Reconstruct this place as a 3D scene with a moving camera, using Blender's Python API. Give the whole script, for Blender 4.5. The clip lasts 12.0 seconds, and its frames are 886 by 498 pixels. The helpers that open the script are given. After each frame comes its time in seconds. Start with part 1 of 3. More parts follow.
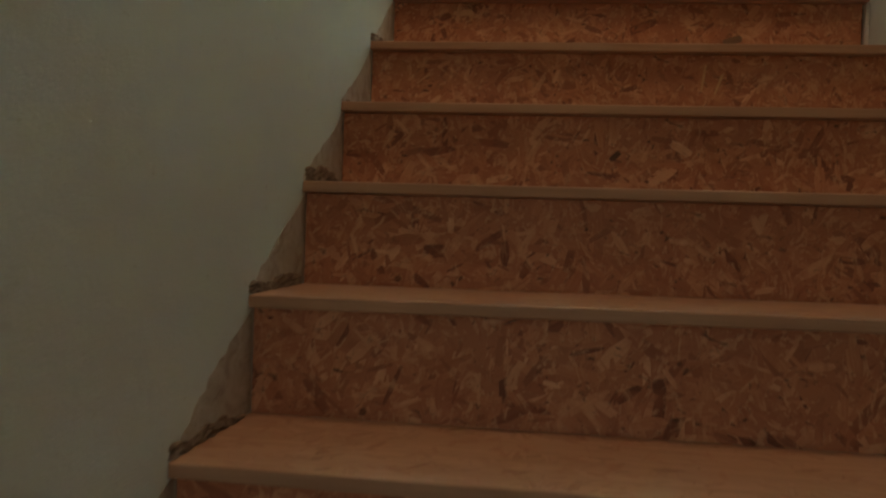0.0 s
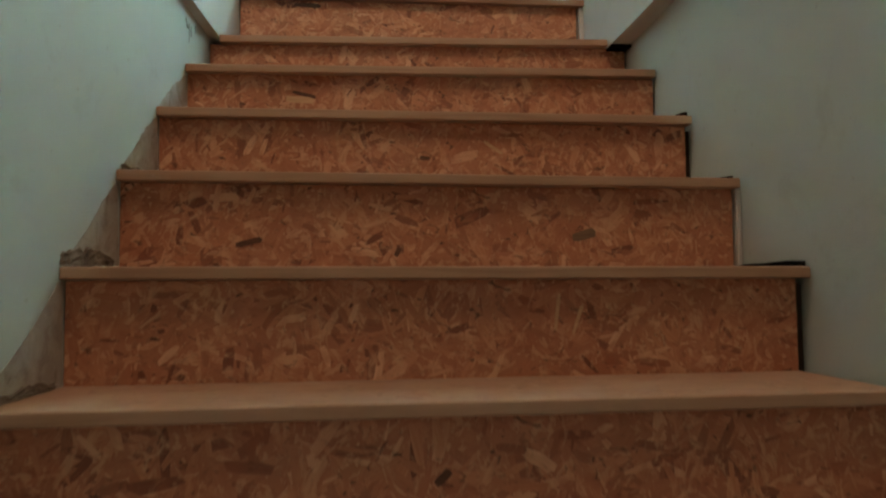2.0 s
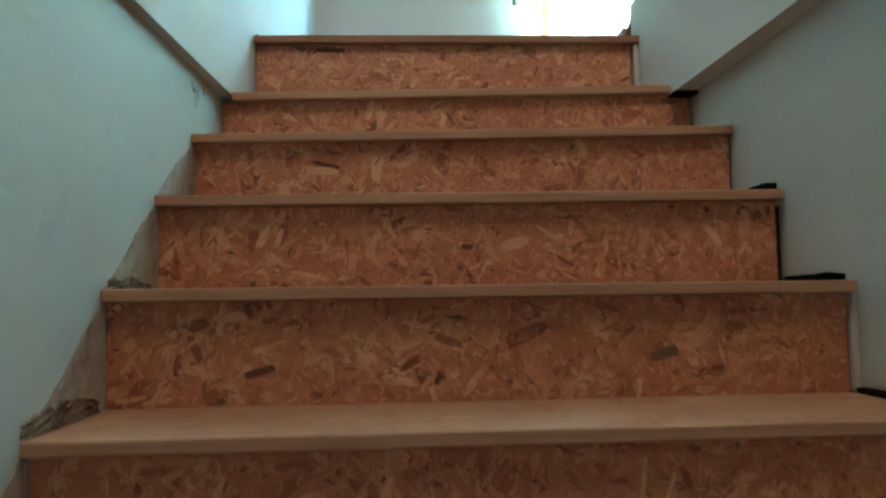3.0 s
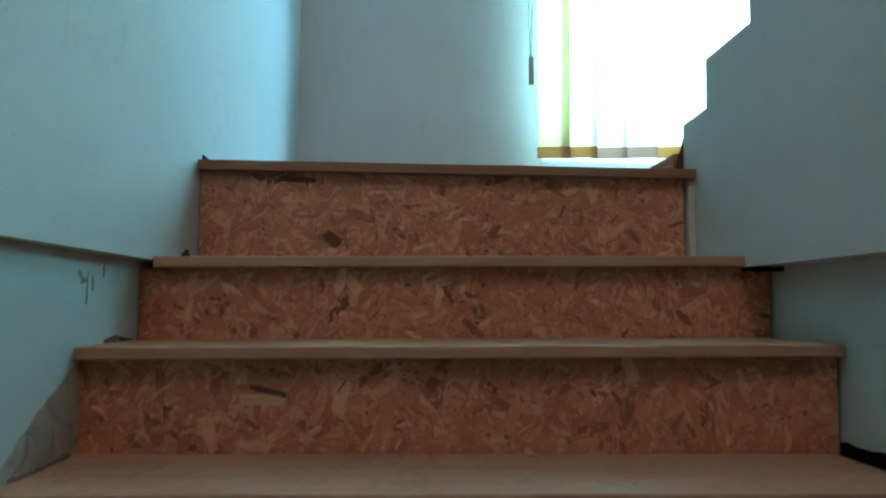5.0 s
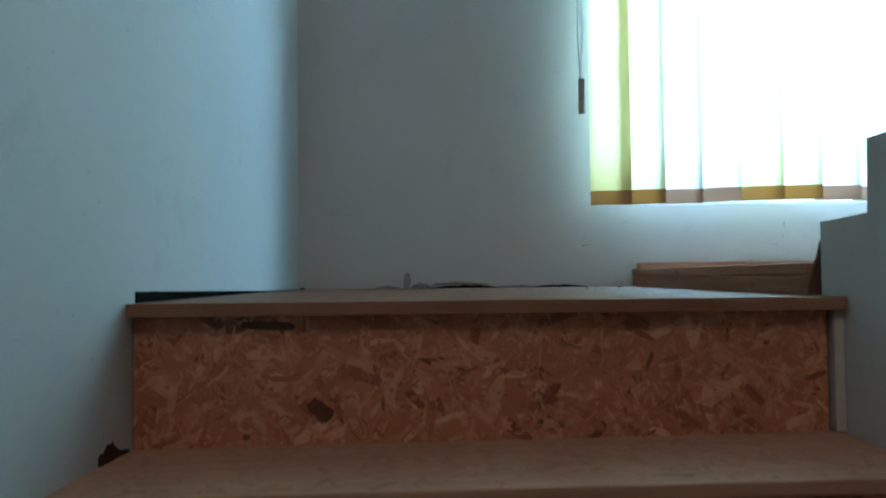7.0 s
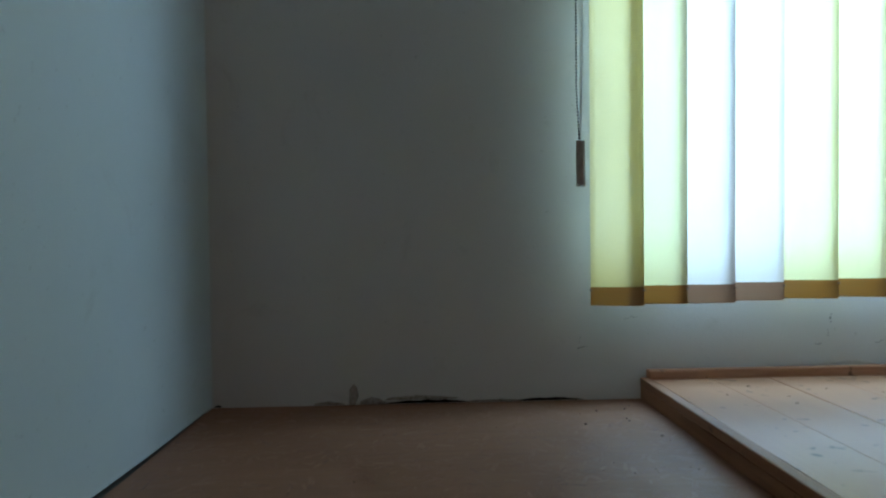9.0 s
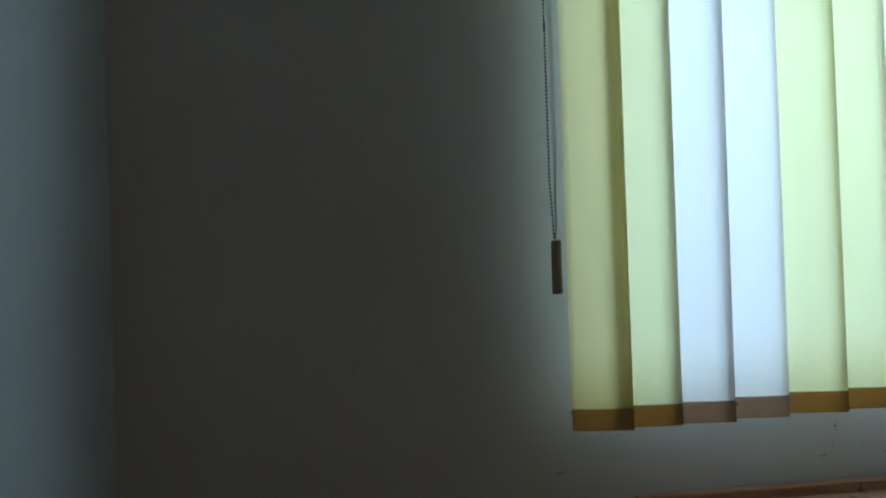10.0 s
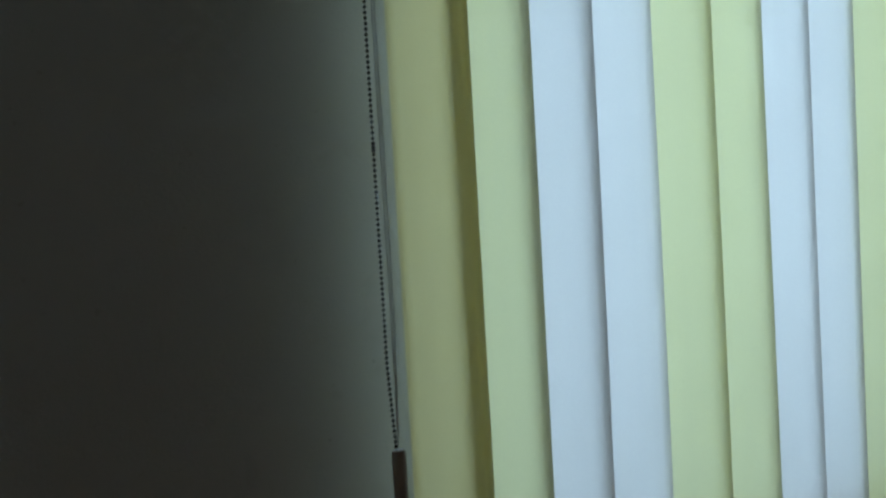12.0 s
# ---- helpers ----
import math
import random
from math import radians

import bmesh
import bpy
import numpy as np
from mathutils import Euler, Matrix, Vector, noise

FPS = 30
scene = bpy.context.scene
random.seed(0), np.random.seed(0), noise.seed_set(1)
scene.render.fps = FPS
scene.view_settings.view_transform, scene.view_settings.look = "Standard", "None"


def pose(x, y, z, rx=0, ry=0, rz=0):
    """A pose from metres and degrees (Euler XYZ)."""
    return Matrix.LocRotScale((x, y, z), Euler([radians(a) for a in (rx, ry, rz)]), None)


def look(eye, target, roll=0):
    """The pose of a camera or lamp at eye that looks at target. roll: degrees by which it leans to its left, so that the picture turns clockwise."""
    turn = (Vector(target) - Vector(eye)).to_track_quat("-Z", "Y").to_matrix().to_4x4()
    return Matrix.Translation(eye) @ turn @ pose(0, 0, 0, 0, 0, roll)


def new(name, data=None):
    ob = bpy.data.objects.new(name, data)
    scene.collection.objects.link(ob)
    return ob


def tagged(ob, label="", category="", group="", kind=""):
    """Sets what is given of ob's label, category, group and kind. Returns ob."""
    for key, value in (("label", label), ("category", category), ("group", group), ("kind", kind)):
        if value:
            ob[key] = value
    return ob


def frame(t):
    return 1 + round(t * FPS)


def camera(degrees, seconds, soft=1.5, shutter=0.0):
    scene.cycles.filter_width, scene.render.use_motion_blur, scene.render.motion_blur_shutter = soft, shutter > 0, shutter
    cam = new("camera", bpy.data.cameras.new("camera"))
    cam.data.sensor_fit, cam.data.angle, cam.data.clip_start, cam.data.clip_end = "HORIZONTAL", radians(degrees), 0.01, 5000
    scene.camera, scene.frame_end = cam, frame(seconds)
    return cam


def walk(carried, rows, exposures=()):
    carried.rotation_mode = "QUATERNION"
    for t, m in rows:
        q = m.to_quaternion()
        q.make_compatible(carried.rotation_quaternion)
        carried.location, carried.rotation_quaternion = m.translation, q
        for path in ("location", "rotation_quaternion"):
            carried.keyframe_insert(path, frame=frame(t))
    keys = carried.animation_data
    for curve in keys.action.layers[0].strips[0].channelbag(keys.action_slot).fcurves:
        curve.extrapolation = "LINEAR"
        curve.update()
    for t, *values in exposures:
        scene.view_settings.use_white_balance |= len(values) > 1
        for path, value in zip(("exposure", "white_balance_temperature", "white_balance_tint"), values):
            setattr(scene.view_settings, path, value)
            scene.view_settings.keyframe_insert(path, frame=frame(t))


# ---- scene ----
cam = camera(63.8, 12.0, soft=2.1, shutter=0.35)
PATH = [
    (0, (0.42, -2.741, -1.333), (0.168, -0.758, -1.389), 2.0),
    (0.5, (0.405, -2.599, -1.249), (0.27, -0.603, -1.265), 2.0),
    (1.0, (0.435, -2.476, -1.158), (0.418, -0.476, -1.137), 1.4),
    (1.5, (0.474, -2.346, -1.06), (0.55, -0.351, -0.935), 0.1),
    (2.0, (0.484, -2.201, -0.935), (0.686, -0.215, -0.82), -0.6),
    (2.5, (0.495, -2.086, -0.817), (0.634, -0.095, -0.698), 0.1),
    (3.0, (0.48, -1.975, -0.722), (0.598, 0.018, -0.606), -1.2),
    (3.2, (0.481, -1.934, -0.675), (0.585, 0.062, -0.595), -1.1),
    (4.8, (0.524, -1.583, -0.351), (0.623, 0.408, -0.195), 0.5),
    (5.0, (0.524, -1.538, -0.307), (0.636, 0.453, -0.151), 0.5),
    (5.5, (0.543, -1.409, -0.194), (0.671, 0.585, -0.11), 0.2),
    (6.0, (0.553, -1.308, -0.094), (0.608, 0.69, -0.042), 0.4),
    (6.5, (0.55, -1.205, -0.013), (0.581, 0.795, 0.028), 0.0),
    (7.0, (0.547, -1.08, 0.044), (0.571, 0.919, 0.108), -0.6),
    (7.5, (0.562, -0.965, 0.147), (0.584, 1.035, 0.188), -0.3),
    (7.7, (0.556, -0.914, 0.185), (0.581, 1.087, 0.228), -0.3),
    (9.3, (0.607, -0.498, 0.477), (0.744, 1.497, 0.41), -0.6),
    (9.5, (0.605, -0.446, 0.514), (0.778, 1.546, 0.454), -0.6),
    (10, (0.607, -0.323, 0.594), (0.845, 1.663, 0.616), -1.9),
    (10.5, (0.608, -0.201, 0.676), (0.935, 1.772, 0.691), -3.6),
    (11, (0.615, -0.065, 0.807), (1.131, 1.867, 0.765), -4.0),
    (11.5, (0.64, 0.022, 0.881), (1.262, 1.921, 0.798), -4.1),
    (12, (0.681, 0.1, 0.936), (1.463, 1.939, 0.856), -3.4),
]

EXPOSURES = [(0.0, 1.7, 8700, 20), (1.5, 2.0, 7400, 13), (3.0, 2.2, 5900, 3), (5.0, 1.4, 5150, -3), (6.5, 0.75, 5500, 10), (7.7, 0.33, 5950, 17), (9.3, -0.78, 6500, 22), (10.5, -1.75, 7000, 24), (11.5, -2.03, 7100, 24), (12.0, -2.13, 7100, 24)]
walk(cam, [(t, look(e, g, r)) for t, e, g, r in PATH], EXPOSURES)

# ---- light ----
world = bpy.data.worlds.new("world")
scene.world = world
world.use_nodes = True
wn = world.node_tree
sky = wn.nodes.new("ShaderNodeTexSky")
sky.sky_type = "NISHITA"
sky.sun_disc = False
sky.sun_elevation = radians(23.6)
sky.sun_rotation = radians(96)
wn.nodes["Background"].inputs["Strength"].default_value = 0.1
wn.links.new(sky.outputs[0], wn.nodes["Background"].inputs[0])

sun = new("sun", bpy.data.lights.new("sun", "SUN"))
sun.data.energy, sun.data.angle, sun.data.color = 3.0, radians(0.5), (1, 0.95, 0.88)
sun.matrix_world = look((5.0, -0.5, 2.2), (0, 0, 0))

WIN_X0, WIN_X1, WIN_Z0, WIN_Z1 = 1.06, 2.42, 0.247, 1.95
WALL_Y = 1.168
MID_X = (WIN_X0 + WIN_X1) / 2
daylight = new("window_daylight", bpy.data.lights.new("window_daylight", "AREA"))
daylight.data.shape, daylight.data.size, daylight.data.size_y = "RECTANGLE", 1.6, 1.9
daylight.data.energy, daylight.data.color = 146, (0.41, 0.755, 1.0)
daylight.matrix_world = look((MID_X + 0.02, WALL_Y + 0.36, 1.32), (MID_X, WALL_Y, 1.19))

# added fill lamps, sources unseen: over a ceiling opening, and faint behind the back wall
upper_fill = new("upper_fill_lamp", bpy.data.lights.new("upper_fill_lamp", "AREA"))
upper_fill.data.shape, upper_fill.data.size, upper_fill.data.size_y = "RECTANGLE", 1.0, 0.95
upper_fill.data.energy, upper_fill.data.color = 8.0, (1.0, 0.68, 0.46)
upper_fill.matrix_world = look((0.66, -1.95, 2.62), (0.63, -0.75, 0))

# very weak added fill from below, no real doorway known here
lower_fill = new("lower_fill_lamp", bpy.data.lights.new("lower_fill_lamp", "AREA"))
lower_fill.data.shape, lower_fill.data.size, lower_fill.data.size_y = "RECTANGLE", 0.9, 1.9
lower_fill.data.energy, lower_fill.data.color = 0.01, (1.0, 0.78, 0.60)
lower_fill.matrix_world = look((0.62, -4.75, -1.72), (0.62, 0, -0.6))


# ---- materials ----
class Nodes:
    """A small builder of node materials."""

    def __init__(self, name):
        self.m = bpy.data.materials.new(name)
        self.m.use_nodes = True
        self.t = self.m.node_tree
        self.bsdf = self.t.nodes["Principled BSDF"]
        self.out = self.t.nodes["Material Output"]
        self.coord = self.t.nodes.new("ShaderNodeTexCoord")

    def node(self, kind, **values):
        n = self.t.nodes.new(kind)
        for key, value in values.items():
            if key in n.inputs:
                n.inputs[key].default_value = value
            else:
                setattr(n, key, value)
        return n

    def link(self, a, b):
        self.t.links.new(a, b)

    def mapped(self, scale=(1, 1, 1), rot=(0, 0, 0), source="Object"):
        n = self.node("ShaderNodeMapping")
        n.inputs["Scale"].default_value = scale
        n.inputs["Rotation"].default_value = rot
        self.link(self.coord.outputs[source], n.inputs[0])
        return n.outputs[0]

    def noise(self, scale, detail=4, rough=0.55, vector=None, distortion=0.0):
        n = self.node("ShaderNodeTexNoise")
        n.inputs["Scale"].default_value = scale
        n.inputs["Detail"].default_value = detail
        n.inputs["Roughness"].default_value = rough
        n.inputs["Distortion"].default_value = distortion
        self.link(vector if vector is not None else self.coord.outputs["Object"], n.inputs["Vector"])
        return n.outputs["Fac"]

    def ramp(self, fac, stops):
        n = self.node("ShaderNodeValToRGB")
        e = n.color_ramp.elements
        while len(e) < len(stops):
            e.new(0.5)
        for el, (p, c) in zip(e, stops):
            el.position = p
            el.color = (*c, 1) if len(c) == 3 else c
        self.link(fac, n.inputs[0])
        return n.outputs[0]

    def mix(self, fac, a, b, mode="MIX"):
        n = self.node("ShaderNodeMix", data_type="RGBA", blend_type=mode)
        for sock, v in ((n.inputs[0], fac), (n.inputs[6], a), (n.inputs[7], b)):
            if isinstance(v, (int, float)):
                sock.default_value = v
            elif isinstance(v, tuple):
                sock.default_value = (*v, 1)
            else:
                self.link(v, sock)
        return n.outputs[2]

    def bump(self, height, strength, distance):
        n = self.node("ShaderNodeBump")
        n.inputs["Strength"].default_value = strength
        n.inputs["Distance"].default_value = distance
        self.link(height, n.inputs["Height"])
        self.link(n.outputs[0], self.bsdf.inputs["Normal"])
        return n

    def finish(self, color, rough=0.6, spec=0.4, metal=0.0):
        if isinstance(color, tuple):
            self.bsdf.inputs["Base Color"].default_value = (*color, 1)
        else:
            self.link(color, self.bsdf.inputs["Base Color"])
        if isinstance(rough, (int, float)):
            self.bsdf.inputs["Roughness"].default_value = rough
        else:
            self.link(rough, self.bsdf.inputs["Roughness"])
        self.bsdf.inputs["Specular IOR Level"].default_value = spec
        self.bsdf.inputs["Metallic"].default_value = metal
        return self.m


def grey(v):
    return (v, v, v)


def plaster(name, base, low, stain):
    n = Nodes(name)
    big = n.noise(1.3, 3, 0.5)
    col = n.mix(n.ramp(big, [(0.35, grey(0)), (0.7, grey(1))]), base, low)
    blot = n.noise(7, 5, 0.65, distortion=0.6)
    col = n.mix(n.ramp(blot, [(0.6, grey(0)), (0.78, grey(0.35))]), col, stain)
    speck = n.noise(60, 2, 0.5)
    col = n.mix(n.ramp(speck, [(0.70, grey(0)), (0.76, grey(0.35))]), col, stain)
    fine = n.noise(240, 3, 0.6)
    mid = n.noise(26, 4, 0.6)
    h = n.mix(0.45, mid, fine)
    n.bump(h, 0.35, 0.004)
    return n.finish(col, n.ramp(mid, [(0.2, grey(0.62)), (0.8, grey(0.82))]), 0.3)


M_WALL = plaster("plaster_painted_off_white", (0.575, 0.56, 0.53), (0.52, 0.508, 0.48), (0.33, 0.31, 0.27))
M_WALL_SIDE = plaster("plaster_painted_pale_teal_green", (0.505, 0.57, 0.54), (0.455, 0.52, 0.49), (0.32, 0.31, 0.27))
M_WALL_UP = plaster("plaster_painted_pale_grey_green", (0.545, 0.570, 0.552), (0.495, 0.52, 0.50), (0.32, 0.31, 0.28))
M_CEIL = plaster("ceiling_paint", (0.70, 0.71, 0.70), (0.65, 0.66, 0.65), (0.55, 0.54, 0.50))


def bare_plaster():
    n = Nodes("bare_plaster_edge")
    col = n.ramp(n.noise(18, 5, 0.7), [(0.3, (0.08, 0.06, 0.045)), (0.55, (0.20, 0.16, 0.12)), (0.8, (0.40, 0.35, 0.28))])
    n.bump(n.noise(90, 4, 0.7), 0.8, 0.006)
    return n.finish(col, 0.9, 0.15)


def osb(name, stops, wear, rough=0.45, marks=1.0):
    """Strand board: each strand has a colour of its own, with grain along it."""
    n = Nodes(name)
    geo = n.node("ShaderNodeNewGeometry")
    col = n.ramp(geo.outputs["Random Per Island"], stops)
    grain = n.noise(1.0, 4, 0.6, n.mapped((5, 90, 1), source="UV"), 0.4)
    col = n.mix(n.ramp(grain, [(0.3, grey(0.0)), (0.7, grey(0.75))]), col, (0.80, 0.66, 0.56), "MULTIPLY")
    red, tan = (wear[0] * 0.95, wear[1] * 0.72, wear[2] * 0.66), (wear[0] * 1.60, wear[1] * 2.05, wear[2] * 2.3)
    patch = n.noise(8, 5, 0.6, distortion=2.2)
    swirl = n.noise(19, 5, 0.62, n.mapped((1, 1, 0.75)), 3.2)
    col = n.mix(n.ramp(patch, [(0.36, grey(0.62)), (0.52, grey(0.0))]), col, red)
    col = n.mix(n.ramp(swirl, [(0.53, grey(0.0)), (0.64, grey(0.72 * marks))]), col, tan)
    knot = n.noise(26, 3, 0.6, n.mapped((1.3, 1.3, 2.0), rot=(0, 0.5, 0)), 1.2)
    col = n.mix(n.ramp(knot, [(0.28, grey(0.9 * marks)), (0.37, grey(0.0))]), col, tuple(c * 0.28 for c in wear))
    dirt = n.noise(44, 4, 0.65, None, 1.6)
    col = n.mix(n.ramp(dirt, [(0.60, grey(0.0)), (0.74, grey(0.65 * marks))]), col, tuple(c * 0.38 for c in wear))
    n.bump(grain, 0.4, 0.0008)
    return n.finish(col, n.ramp(grain, [(0, grey(rough)), (1, grey(rough + 0.2))]), 0.4)


OSB_STOPS = [(0.0, (0.19, 0.072, 0.042)), (0.07, (0.31, 0.122, 0.069)), (0.22, (0.46, 0.190, 0.103)), (0.5, (0.55, 0.240, 0.133)), (0.85, (0.62, 0.300, 0.172)), (1.0, (0.76, 0.45, 0.29))]
M_OSB = osb("strand_board", OSB_STOPS, (0.415, 0.182, 0.097))
M_OSB_TOP = osb("strand_board_dusty", [(0.0, (0.19, 0.080, 0.041)), (0.1, (0.24, 0.110, 0.058)), (0.8, (0.28, 0.135, 0.074)), (1.0, (0.32, 0.162, 0.092))], (0.25, 0.12, 0.066), 0.34, 0.22)


def timber(name, dark, mid, light, along=(2, 40, 40), rough=0.55, spots=0.0):
    n = Nodes(name)
    info = n.node("ShaderNodeObjectInfo")
    shift = n.node("ShaderNodeVectorMath", operation="ADD")
    n.link(n.mapped(along), shift.inputs[0])
    n.link(info.outputs["Random"], shift.inputs[1])
    g = n.noise(1.0, 5, 0.6, shift.outputs[0], 0.8)
    col = n.ramp(g, [(0.25, dark), (0.5, mid), (0.78, light)])
    tint = n.noise(6, 3, 0.5)
    col = n.mix(n.ramp(tint, [(0.4, grey(0)), (0.8, grey(0.35))]), col, dark)
    if spots:
        kn = n.noise(34, 2, 0.4)
        col = n.mix(n.ramp(kn, [(0.68, grey(0)), (0.74, grey(spots))]), col, (0.06, 0.025, 0.012))
    n.bump(g, 0.25, 0.001)
    return n.finish(col, n.ramp(g, [(0, grey(rough - 0.04)), (1, grey(rough + 0.06))]), 0.4)


M_NOSE = timber("sawn_board_edge", (0.33, 0.185, 0.115), (0.42, 0.25, 0.16), (0.50, 0.31, 0.205), (3, 60, 60))
M_OSB_TREAD = osb("strand_board_tread", [(0.0, (0.30, 0.162, 0.10)), (0.1, (0.36, 0.20, 0.125)), (0.8, (0.41, 0.24, 0.155)), (1.0, (0.45, 0.275, 0.18))], (0.36, 0.20, 0.125), 0.38, 0.2)
M_LANDING = timber("landing_board_brown", (0.22, 0.105, 0.058), (0.27, 0.132, 0.074), (0.31, 0.158, 0.090), (3, 60, 60))
M_PINE = timber("floor_board_pine", (0.36, 0.170, 0.093), (0.41, 0.205, 0.115), (0.46, 0.245, 0.145), (13, 2, 13), 0.30, 0.8)
M_TRIM = timber("reddish_pine_trim", (0.30, 0.125, 0.065), (0.42, 0.20, 0.11), (0.52, 0.28, 0.17), (3, 50, 50), 0.5, 0.7)
M_TRIM_Y = timber("reddish_pine_riser", (0.20, 0.085, 0.04), (0.30, 0.14, 0.07), (0.38, 0.19, 0.10), (50, 3, 50), 0.5, 0.6)
M_DARKWOOD = timber("dark_stained_wood", (0.045, 0.018, 0.012), (0.075, 0.03, 0.02), (0.11, 0.045, 0.03), (40, 40, 4), 0.5)


def fabric(name, color, through_color, share):
    n = Nodes(name)
    weave = n.noise(1.0, 3, 0.6, n.mapped((900, 900, 240)))
    col = n.mix(n.ramp(weave, [(0.3, grey(0)), (0.7, grey(0.2))]), color, tuple(c * 0.8 for c in color))
    n.link(col, n.bsdf.inputs["Base Color"])
    n.bsdf.inputs["Roughness"].default_value = 0.85
    n.bsdf.inputs["Specular IOR Level"].default_value = 0.1
    tr = n.node("ShaderNodeBsdfTranslucent")
    streak = n.noise(1.0, 2, 0.5, n.mapped((30, 30, 0.7)))
    n.link(n.mix(n.ramp(streak, [(0.3, grey(0)), (0.7, grey(0.25))]), through_color, tuple(c * 0.8 for c in through_color)), tr.inputs[0])
    mx = n.node("ShaderNodeMixShader")
    mx.inputs[0].default_value = share
    n.link(n.bsdf.outputs[0], mx.inputs[1])
    n.link(tr.outputs[0], mx.inputs[2])
    n.link(mx.outputs[0], n.out.inputs[0])
    return n.m


M_SLAT_Y = fabric("blind_fabric_yellow", (0.84, 0.85, 0.72), (0.90, 0.76, 0.33), 0.28)
# yellow slat with less light behind it, put into a deeper fabric colour
M_SLAT_SHADED = fabric("blind_fabric_yellow_shaded", (0.82, 0.80, 0.64), (0.84, 0.61, 0.17), 0.26)
M_SLAT_W = fabric("blind_fabric_white", (0.86, 0.87, 0.88), (0.94, 0.80, 0.68), 0.28)
M_HEM_Y = fabric("blind_hem_amber", (0.46, 0.33, 0.18), (0.68, 0.43, 0.17), 0.37)
M_HEM_W = fabric("blind_hem_beige", (0.58, 0.48, 0.40), (0.62, 0.44, 0.33), 0.37)


def simple(name, color, rough=0.5, spec=0.4, metal=0.0, vary=0.15, scale=40):
    n = Nodes(name)
    f = n.noise(scale, 3, 0.6)
    col = n.mix(n.ramp(f, [(0.3, grey(0)), (0.7, grey(1))]), color, tuple(c * (1 - vary) for c in color))
    n.bump(f, 0.15, 0.0008)
    return n.finish(col, rough, spec, metal)


M_BARE = bare_plaster()
M_BLACK = simple("gap_shade_black", (0.010, 0.010, 0.010), 0.95, 0.05, vary=0.5)
M_CONC = simple("bare_screed", (0.22, 0.20, 0.17), 0.9, 0.2, vary=0.3, scale=12)
M_CHAIN = simple("bead_chain_metal", (0.05, 0.05, 0.05), 0.4, 0.5, 0.6)
M_CORD = simple("cord_white", (0.62, 0.62, 0.60), 0.7)
M_WEIGHT = simple("weight_plastic_grey_brown", (0.42, 0.36, 0.30), 0.4)
M_PVC = simple("window_frame_white", (0.78, 0.78, 0.77), 0.35)
M_DEBRIS = simple("plaster_crumb", (0.42, 0.38, 0.33), 0.9, 0.2, vary=0.5, scale=120)
M_SCRATCH = simple("scratched_plaster", (0.34, 0.33, 0.31), 0.9, 0.2, vary=0.4, scale=120)
M_GRIT_HOLE = simple("dark_grit_and_hole", (0.05, 0.03, 0.02), 0.9, 0.2)
M_CHIP_D = timber("strand_dark", (0.08, 0.030, 0.015), (0.12, 0.050, 0.026), (0.17, 0.074, 0.040), (20, 120, 120))
M_CHIP_G = timber("strand_grey_brown", (0.15, 0.085, 0.05), (0.21, 0.125, 0.075), (0.30, 0.17, 0.10), (20, 120, 120))
M_CHIP_L = timber("strand_pale", (0.50, 0.28, 0.15), (0.60, 0.36, 0.20), (0.68, 0.44, 0.27), (20, 120, 120))


def glass():
    n = Nodes("window_glass")
    n.bsdf.inputs["Transmission Weight"].default_value = 1.0
    n.bsdf.inputs["Roughness"].default_value = 0.0
    n.bsdf.inputs["IOR"].default_value = 1.45
    return n.m


M_GLASS = glass()


# ---- mesh helpers ----
def link_mesh(name, bm, material, parent=None, label=""):
    me = bpy.data.meshes.new(name)
    bm.normal_update()
    bm.to_mesh(me)
    bm.free()
    for m in (material if isinstance(material, (list, tuple)) else [material]):
        me.materials.append(m)
    ob = new(name, me)
    if parent is not None:
        ob.parent = parent
    if label:
        ob["label"] = label
    return ob


def part(name, bm, material, parent, label=""):
    return link_mesh(name, bm, material, parent, label)


def thing(name, x, y, z, label, category, group="", kind=""):
    ob = new(name)
    ob.location = (x, y, z)
    return tagged(ob, label, category, group, kind)


def box(x0, x1, y0, y1, z0, z1, bevel=0.0, bm=None, segs=2):
    own = bm is None
    b = bmesh.new() if own else bm
    vs = [b.verts.new(p) for p in ((x0, y0, z0), (x1, y0, z0), (x1, y1, z0), (x0, y1, z0), (x0, y0, z1), (x1, y0, z1), (x1, y1, z1), (x0, y1, z1))]
    fs = [b.faces.new([vs[i] for i in f]) for f in ((3, 2, 1, 0), (4, 5, 6, 7), (0, 1, 5, 4), (1, 2, 6, 5), (2, 3, 7, 6), (3, 0, 4, 7))]
    if bevel:
        edges = list({e for f in fs for e in f.edges})
        bmesh.ops.bevel(b, geom=edges, offset=bevel, segments=segs, affect="EDGES", profile=0.6)
    return b


def prism(points, axis, a0, a1, bevel=0.0):
    """A flat outline drawn out along an axis: 'x' takes (y, z) points, 'z' takes (x, y) points."""
    b = bmesh.new()
    def at(p, a):
        return (a, p[0], p[1]) if axis == "x" else (p[0], p[1], a)
    lo = [b.verts.new(at(p, a0)) for p in points]
    hi = [b.verts.new(at(p, a1)) for p in points]
    b.faces.new(lo[::-1])
    b.faces.new(hi)
    for i in range(len(points)):
        k = (i + 1) % len(points)
        b.faces.new((lo[i], lo[k], hi[k], hi[i]))
    bmesh.ops.recalc_face_normals(b, faces=b.faces)
    if bevel:
        bmesh.ops.bevel(b, geom=list(b.edges), offset=bevel, segments=2, affect="EDGES", profile=0.6)
    return b


